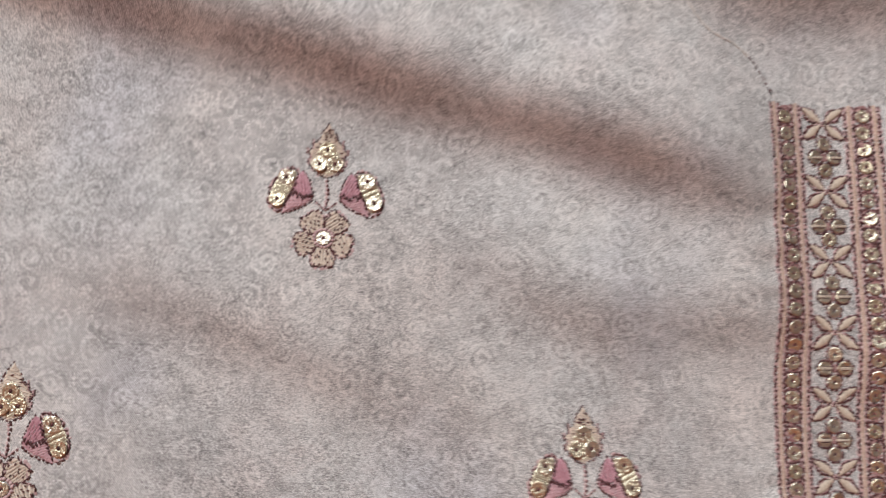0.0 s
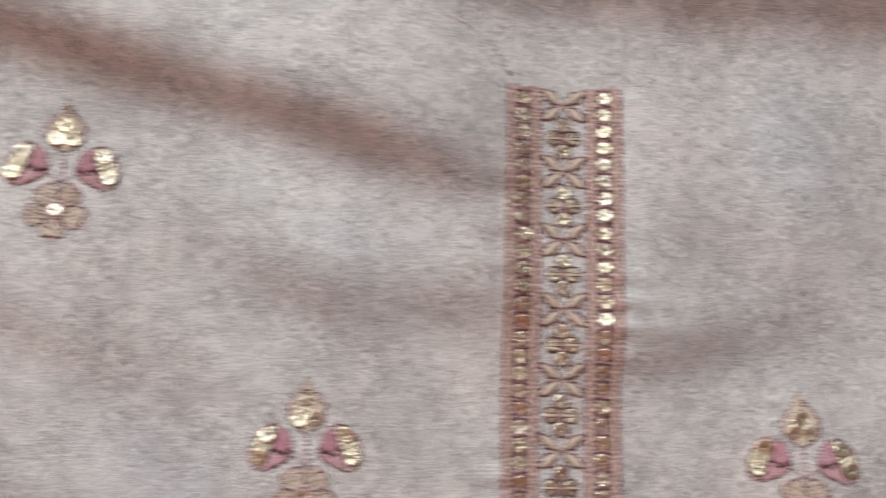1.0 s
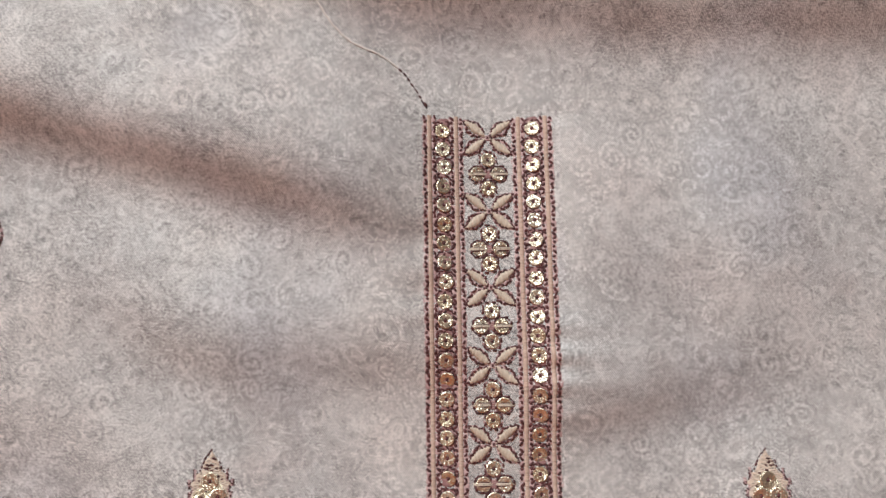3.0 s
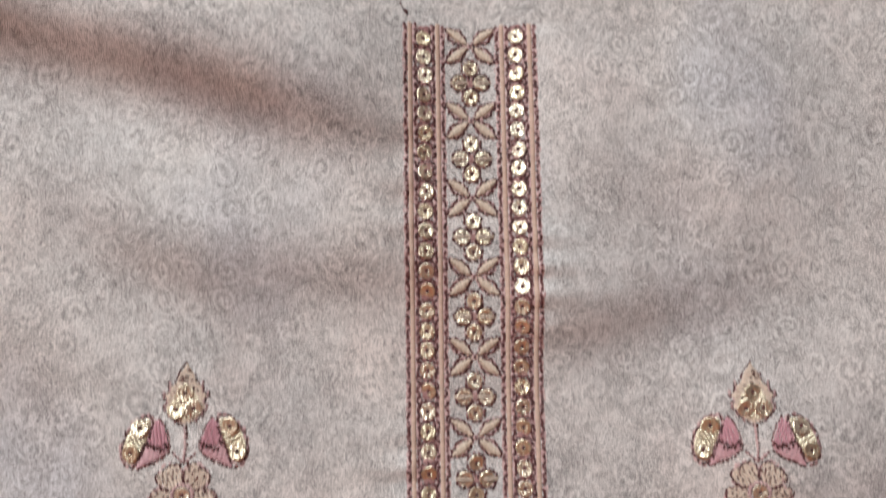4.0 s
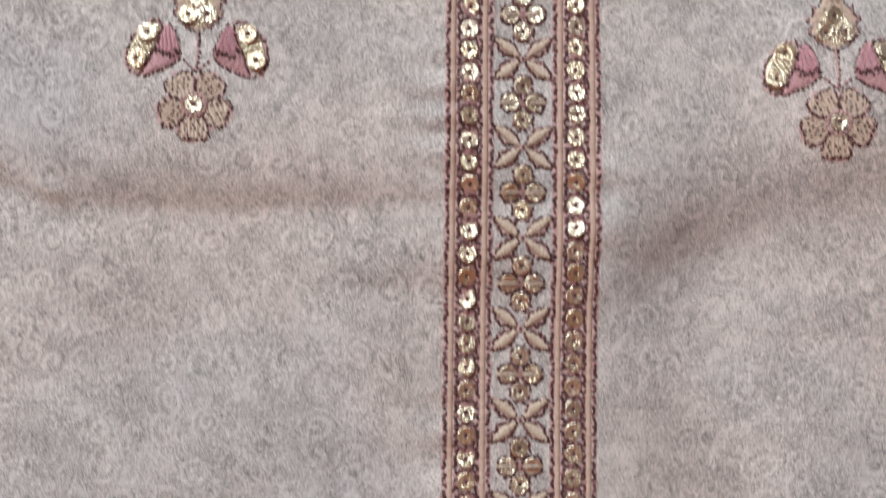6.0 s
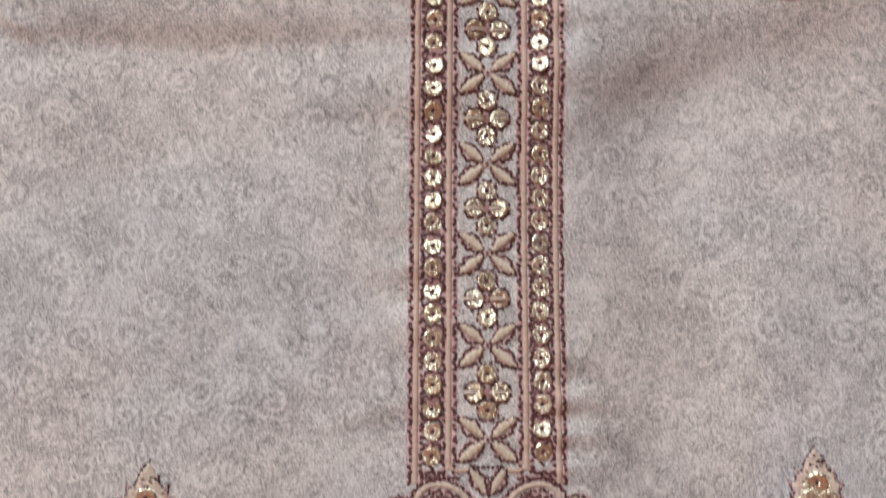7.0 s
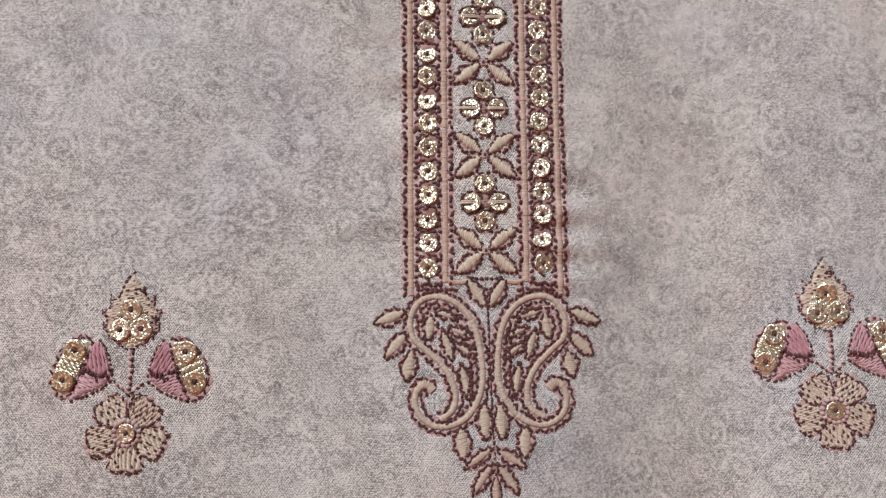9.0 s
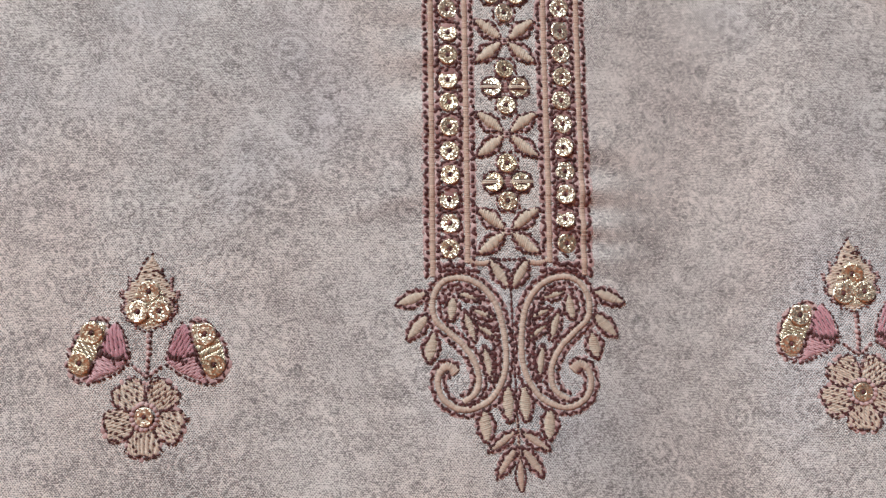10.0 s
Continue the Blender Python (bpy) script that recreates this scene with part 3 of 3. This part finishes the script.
def paisley_pendant():
    ob, at = thing("paisley_pendant", 0, -24, "beige embroidered double paisley at the foot of the band", "embroidery")
    cord = [(-10.7, -25.3), (-11.9, -24.3), (-13.3, -25.0), (-14.0, -27.3), (-13.1, -30.1), (-10.6, -31.8), (-7.8, -31.8), (-4.8, -30.4), (-2.6, -27.5), (-1.5, -23.6), (-1.6, -18.6),
            (-2.8, -13.5), (-5.4, -10.0), (-9.0, -8.5), (-12.3, -9.2), (-14.2, -12.2), (-14.0, -15.9), (-11.5, -18.4), (-8.8, -21.0), (-7.0, -24.1), (-6.6, -26.9), (-7.4, -29.2), (-9.4, -30.6)]
    inner = [((-10.5, -11.9), (-11.1, -16.0), 1.9), ((-9.6, -11.3), (-5.8, -12.3), 1.2), ((-8.6, -14.6), (-7.0, -19.7), 1.5), ((-7.3, -14.1), (-3.6, -15.8), 1.1),
             ((-6.5, -16.9), (-3.0, -19.5), 1.1), ((-5.4, -20.8), (-4.2, -26.9), 1.4)]
    outer = [((-15.5, -11.2), (-20.5, -13.2), 2.1), ((-15.3, -15.3), (-18.8, -19.1), 2.2), ((-14.4, -18.6), (-15.4, -23.2), 2.4),
             ((-6.0, -32.2), (-5.6, -37.4), 2.4), ((-1.6, -27.9), (-1.5, -34.0), 2.3), ((-3.4, -5.4), (-0.5, -10.0), 2.0)]
    sprig = [((-0.6, -36.0), (-5.2, -39.2), 1.5), ((-0.6, -38.8), (-4.0, -43.6), 1.6)]
    for side in (1, -1):
        # the pendant leans a little
        def put(p):
            p = np.array(p, float)
            p[..., 0] = p[..., 0] * side + 0.2 + 0.03 * (-10 - p[..., 1])
            return p
        line = put(curve(cord))
        g = Geo()
        g.satin(line, lambda u: 0.66 + 0.6 * max(0.0, 1 - u / 0.06), 0.34, 0, 0.48, 0.1)
        part("paisley_cord", g, CORD, ob, at, "raised beige satin-stitch scroll")
        s = Seam()
        for off in (-1.1, 1.1):
            s.run(beside(line, off), 1.2, 0.35 * off, 0.45)
        s.run(beside(put(curve(cord[8:16])), 2.1 * side), 1.2)
        for leaves, mat, tag in ((inner, BEIGE, "inner_leaf"), (outer, BEIGE, "leaf"), (sprig, CORD, "sprig_leaf")):
            for a, b, w in leaves:
                g = Geo()
                lens(put(a), put(b), w, g, 0.2 * side)
                part(tag, g, mat, ob, at, "beige satin-stitch leaf")
                s.run(around(put(a), put(b), w), 1.1, 0.35, 0.45)
        # loose infill round the inner leaves
        for a, b, w in inner[2:]:
            m = (np.array(a) + np.array(b)) / 2
            s.run(put(curve([a, m + (1.3, 0.5), np.array(b) + (0.4, 0.3)])), 1.0, 0.3, 0.42)
        s.done(ob, at)
        # the foot of the inner strips turns towards the middle
        g = Geo()
        g.satin(curve([(side * -7.4, -5.2), (side * -5.6, -5.9), (side * -3.6, -5.7)]), lambda u: 0.6, 0.34)
        part("strip_foot", g, SATIN, ob, at)
    axis = Geo()
    axis.stitches([(0.2, -9.8), (0.5, -20), (0.9, -34.5)], 1.3, 0.45, 0.3)
    axis.stitches([(-3.2, -5.0), (0, -5.3), (3.2, -5.0)], 0.9, 0.6, 0.35)
    axis.stitches([(-2, -6.4), (0, -7.4), (2, -6.4)], 0.9, 0.5, 0.3)
    axis.stitches([(0.95, -34.5), (1.15, -41)], 1.0, 0.5, 0.3)
    part("outline_thread", axis, MAROON, ob, at, kind="stuff")
    g = Geo()
    g.satin([(0.9, -34.0), (1.15, -42)], lambda u: 0.4, 0.5, 0.7, 0.35)
    part("sprig_stem", g, SATIN, ob, at)
    g = Geo()
    lens((1.15, -41.0), (1.35, -46.2), 1.3, g, 0.3)
    part("sprig_leaf", g, SATIN, ob, at)
    s = Geo()
    s.stitches(around((1.15, -41.0), (1.35, -46.4), 1.3), 1.0, 0.4, 0.28)
    part("outline_thread", s, MAROON, ob, at, kind="stuff")


paisley_pendant()


# ---- flower sprigs ----
def flower_sprig(x, y, lean, label):
    """A sprig with its tip at x, y: leaf-shaped bud, two side buds, a five-petalled flower."""
    ob, at = thing("flower_sprig", x, y - 18, label, "embroidery", "embroidered flower sprigs")
    c, s = math.cos(radians(lean)), math.sin(radians(lean))

    def put(p):
        p = np.atleast_2d(np.array(p, float)) * 0.92
        return np.c_[x + p[:, 0] * c - p[:, 1] * s, y + p[:, 0] * s + p[:, 1] * c]

    one = lambda p: tuple(put(p)[0])
    tip = [(0, 0.3), (-1.9, -2.3), (-2.9, -5.0), (-4.2, -5.5), (-4.2, -6.8), (-5.6, -7.9), (-4.7, -9.4), (-5.3, -10.8), (-4.2, -12.4), (-2.6, -13.9), (-0.2, -15.0),
           (2.6, -13.7), (4.0, -12.4), (5.0, -10.8), (4.3, -9.4), (5.3, -7.9), (4.0, -6.8), (3.9, -5.5), (2.7, -5.0), (1.7, -2.3)]
    line = put(tip)
    g = Geo()
    g.fill(put([(px * 0.93, -7.5 + (py + 7.5) * 0.95) for px, py in tip]), radians(lean) + 0.1, 0.3, 2.0, 0.26, 0.12, 0.25)
    bud = part("top_bud", g, PETAL, ob, at, "serrated beige and gold embroidered bud")
    g, rim = Geo(), Geo()
    g.stitches(line, 1.0, 0.36, 0.24, 0.24, 0.2, 0.75)
    for px, py in tip[3:18]:
        for e in (-0.45, 0.15, 0.7):
            a, b = one((px * 0.86, py + e)), one((px * 1.06, py + e + 0.35))
            rim.strand(*a, *b, 0.42, 0.22, 0.2, 4)
            if LUCK.random() < 0.6:
                g.strand(*one((px * 0.98, py + e + 0.1)), *one((px * 1.07, py + e + LUCK.uniform(0.2, 0.6))), 0.36, 0.2, 0.32, 4)
    for _ in range(30):
        v = LUCK.uniform(-13.4, -1.6)
        u = LUCK.uniform(-0.85, 0.85) * min(4.3, 0.4 - v * 0.55, 16 + v)
        q0, q1 = one((u, v)), one((u + LUCK.uniform(0.5, 0.9), v + LUCK.uniform(-0.15, 0.25)))
        g.strand(*q0, *q1, 0.3, 0.1, 0.8, 3)
    part("outline_thread", g, MAROON, bud, at, kind="stuff")
    part("fringe_thread", rim, MAUVE, bud, at, "mauve underlay thread", "stuff")
    g = Geo()
    g.fill(put(curve([(-3.6, -10), (-1.6, -6.0), (0, -4.8), (1.6, -6.0), (3.5, -10), (2.2, -12.9), (0, -13.9), (-2.4, -12.9)], True, 3)), radians(lean) + 1.2, 0.32, 1.6, 0.26, 0.3, 0.25)
    part("gold_fill", g, GOLDY, bud, at)
    for p in ((-0.2, -7.2), (-2.15, -11.1), (1.9, -10.9)):
        sequin(*one(p), bud, at, 0.78, 1.02, 6)
    for side in (-1, 1):
        m = lambda pts: put([(px * -side, py) for px, py in pts])
        gold = m(curve([(-7.6, -13.1), (-10.4, -12.8), (-12.6, -14.6), (-14.3, -17.5), (-15.0, -21.2), (-13.6, -23.9), (-11.6, -24.2), (-9.8, -20.6), (-8.4, -17.7)], True, 4))
        core = gold.mean(0)
        g = Geo()
        g.fill(core + (gold - core) * 0.88, radians(lean) + side * 0.9 + 0.3, 0.32, 1.8, 0.26, 0.15, 0.25)
        bud = part("side_bud", g, GOLDY, ob, at, "pale gold embroidered side bud")
        upper = m(curve([(-6.6, -13.3), (-5.0, -15.2), (-4.1, -18.0), (-3.7, -20.2), (-5.6, -20.0), (-8.2, -19.2), (-8.7, -17.2)], True, 4))
        lower = m(curve([(-3.8, -20.5), (-5.8, -22.2), (-8.4, -23.4), (-11.3, -24.7), (-10.2, -21.6), (-8.9, -19.4), (-6.2, -20.2)], True, 4))
        g = Geo()
        g.fill(upper, radians(lean) + math.pi / 2 - side * 0.35, 0.26, 4.5, 0.3, 0.15, 0.35)
        part("bud_cup", g, PINK, bud, at, "rose-pink satin-stitch cup")
        g = Geo()
        g.fill(lower, radians(lean) + side * 0.5, 0.26, 3.6, 0.3, 0.15, 0.3)
        part("bud_cup", g, ROSE, bud, at, "pale rose satin-stitch cup")
        g = Geo()
        g.stitches(beside(gold, 0.1), 1.25, 0.38, 0.24, 0.2, 0.18, 0.7)
        g.stitches(m(curve([(-6.4, -12.9), (-4.7, -15.2), (-3.7, -18.2), (-3.3, -20.4)])), 1.0, 0.4, 0.26, 0.25, 0.2, 0.75)
        g.stitches(m(curve([(-3.4, -20.7), (-6.2, -22.9), (-11.5, -25.0)])), 0.9, 0.5, 0.3, 0.3, 0.2, 0.85)
        g.stitches(m(curve([(-7.8, -15.4), (-9.0, -18.4), (-10.8, -23.0)])), 0.8, 0.36, 0.2, 0.9, 0.4, 0.7)
        # a ragged line of dark stitches where the two halves of the cup meet
        for u in np.linspace(-8.8, -3.9, 14):
            v = -19.2 - 0.9 * math.sin((u + 8.6) / 4.7 * math.pi) + LUCK.uniform(-0.7, 0.7)
            q0, q1 = m([(u, v + 0.45), (u + LUCK.uniform(-0.3, 0.3), v - LUCK.uniform(0.3, 0.7))])
            g.strand(*q0, *q1, 0.46, 0.15, 0.95, 3)
        fringe = Geo()
        fringe.stitches(gold, 1.1, 0.9, 0.12, 0.14, 0.4, 1.0, 0.2)
        fringe.stitches(m(curve([(-6.5, -13.0), (-4.8, -15.2), (-3.8, -18.2), (-3.5, -20.4), (-6.2, -22.8), (-11.3, -24.9)])), 1.1, 0.7, 0.2, 0.1, 0.25, 0.9)
        part("fringe_thread", fringe, MAUVE, bud, at, "mauve underlay thread", "stuff")
        g.ticks(gold, 20, 0.32)
        part("outline_thread", g, MAROON, bud, at, kind="stuff")
        for p in ((-10.6, -15.2), (-12.6, -21.0)):
            sequin(*one((p[0] * -side, p[1])), bud, at, 0.72, 1.04, 6)
    g = Geo()
    g.stitches(put([(-0.2, -15.0), (0, -18), (-0.1, -23.8)]), 1.0, 0.85, 0.3, 0.2)
    g.stitches(put([(-2.8, -21.2), (-0.1, -23.6), (2.8, -21.2)]), 1.0, 0.7, 0.3, 0.2)
    part("stem", g, MAUVE, ob, at, "mauve stitched stem")
    g = Geo()
    g.stitches(put([(0.25, -15.2), (0.4, -18), (0.1, -23.6)]), 1.1, 0.5, 0.25, 0.42, 0.2, 0.6)
    g.stitches(put([(-3.0, -21.0), (-0.1, -23.8), (3.0, -21.0)]), 1.1, 0.4, 0.25, 0.4, 0.15, 0.6)
    part("outline_thread", g, MAROON, ob, at, kind="stuff")
    hub = (-0.1, -30.9)
    for k in range(5):
        a = math.pi / 2 + (k + 0.5) * 2 * math.pi / 5
        ca, sa = math.cos(a), math.sin(a)
        to = lambda r, w: (hub[0] + ca * r - sa * w, hub[1] + sa * r + ca * w)
        out = curve([to(2.4, -1.4), to(3.4, -2.5), to(5.2, -3.1), to(6.9, -3.0), to(7.6, -1.6), to(7.3, 0), to(7.7, 1.7), to(6.8, 3.0), to(5.2, 3.1), to(3.4, 2.5), to(2.4, 1.4)], True, 3)
        g = Geo()
        g.fill(put(out), a + radians(lean) + (0.25, -0.2, 0.45, -0.4, 0.1)[k], 0.28, 1.7, 0.26, 0.1, 0.22)
        petal = part("petal", g, PETAL, ob, at, "beige embroidered petal")
        g = Geo()
        g.stitches(put(out), 1.1, 0.3, 0.24, 0.22, 0.25, 0.7)
        for row in range(5):
            for col in range(4):
                r, w = 3.0 + row * 0.95 + LUCK.uniform(-0.3, 0.3), -2.1 + col * 1.4 + (row % 2) * 0.6 + LUCK.uniform(-0.3, 0.3)
                if LUCK.random() < 0.8:
                    q0, q1 = one(to(r, w)), one(to(r + LUCK.uniform(0.5, 0.85), w + LUCK.uniform(-0.2, 0.2)))
                    g.strand(*q0, *q1, 0.4, 0.12, 0.74, 3)
        g.ticks(np.array(put(out)), 12, 0.3)
        part("outline_thread", g, MAROON, petal, at, kind="stuff")
    halo = Geo()
    for k in range(5):
        a = math.pi / 2 + (k + 0.5) * 2 * math.pi / 5
        arc = [(hub[0] + 5.0 * math.cos(a) + 3.1 * math.cos(a + w), hub[1] + 5.0 * math.sin(a) + 3.1 * math.sin(a + w)) for w in np.linspace(-1.7, 1.7, 9)]
        halo.stitches(put(arc), 1.3, 0.8, 0.12, 0.14, 0.4, 0.95, 0.2)
    for k in range(5):
        a = math.pi / 2 + k * 2 * math.pi / 5
        for w in (-0.5, 0.0, 0.5):
            halo.strand(*one((hub[0] + 2.6 * math.cos(a + w * 0.3), hub[1] + 2.6 * math.sin(a + w * 0.3))), *one((hub[0] + 6.6 * math.cos(a + w * 0.15), hub[1] + 6.6 * math.sin(a + w * 0.15))), 0.5, 0.2, 0.1, 4)
    part("underlay_thread", halo, MAUVE, ob, at, "mauve underlay thread", "stuff")
    ties = Geo()
    for p in ((-0.2, -7.2), (-2.15, -11.1), (1.9, -10.9), (-10.6, -15.2), (-12.6, -21.0), (10.6, -15.2), (12.6, -21.0), hub):
        ties.strand(*one((p[0] - 0.15, p[1] - 0.4)), *one((p[0] + 0.1, p[1] + 0.45)), 0.6, 0.12, 1.12, 4, dip=0.1)
    part("tie_thread", ties, MAROON, ob, at, "dark maroon ties through the sequins", "stuff")
    ring = [(hub[0] + 2.5 * math.cos(i * 0.4488), hub[1] + 2.5 * math.sin(i * 0.4488)) for i in range(15)]
    g = Geo()
    g.stitches(put(ring), 0.9, 0.8, 0.35, 0.75, 0.12)
    eye = part("flower_eye", g, MAUVE, ob, at, "mauve stitched ring round a gold sequin")
    sequin(*one(hub), eye, at, 0.75, 0.9, 4)


SPRIG = "beige flower sprig with rose-pink cups and gold sequins on cloth"
flower_sprig(-64.3, 125.6, 0.0, SPRIG)
flower_sprig(62.5, 123.9, 0.1, SPRIG)
flower_sprig(-63.7, -3.8, -1.4, SPRIG)
flower_sprig(64.6, -1.8, 1.2, SPRIG)
flower_sprig(-127.2, 194.4, -1.5, "beige flower sprig with rose-pink cups below a deep fold")
flower_sprig(-198.5, 136.3, -1.5, SPRIG)


# ---- a loose thread above the band ----
def loose_thread():
    ob, at = thing("loose_thread", -20, 217, "thin pale thread with dark maroon stitched end above band", "thread")
    way = curve([(-46, 240), (-37.4, 225.5), (-31.6, 219.7), (-25.4, 217.4), (-19.8, 213), (-14.8, 205.4)])
    g = Geo()
    g.stitches(way[:31], 3.0, 0.5, 0.25, 0.4, 0.05, 1.1)
    part("pale_end", g, PALE, ob, at)
    g = Geo()
    g.stitches(way[30:], 1.6, 0.36, 0.25, 0.4, 0.2, 0.7)
    for e in (-0.35, 0.0, 0.35):
        g.strand(-15.1, 206.0 + e, -14.3, 205.3 + e, 0.4, 0.3, 0.4, 4)
    part("dark_end", g, MAROON, ob, at, "dark maroon stitches")


loose_thread()
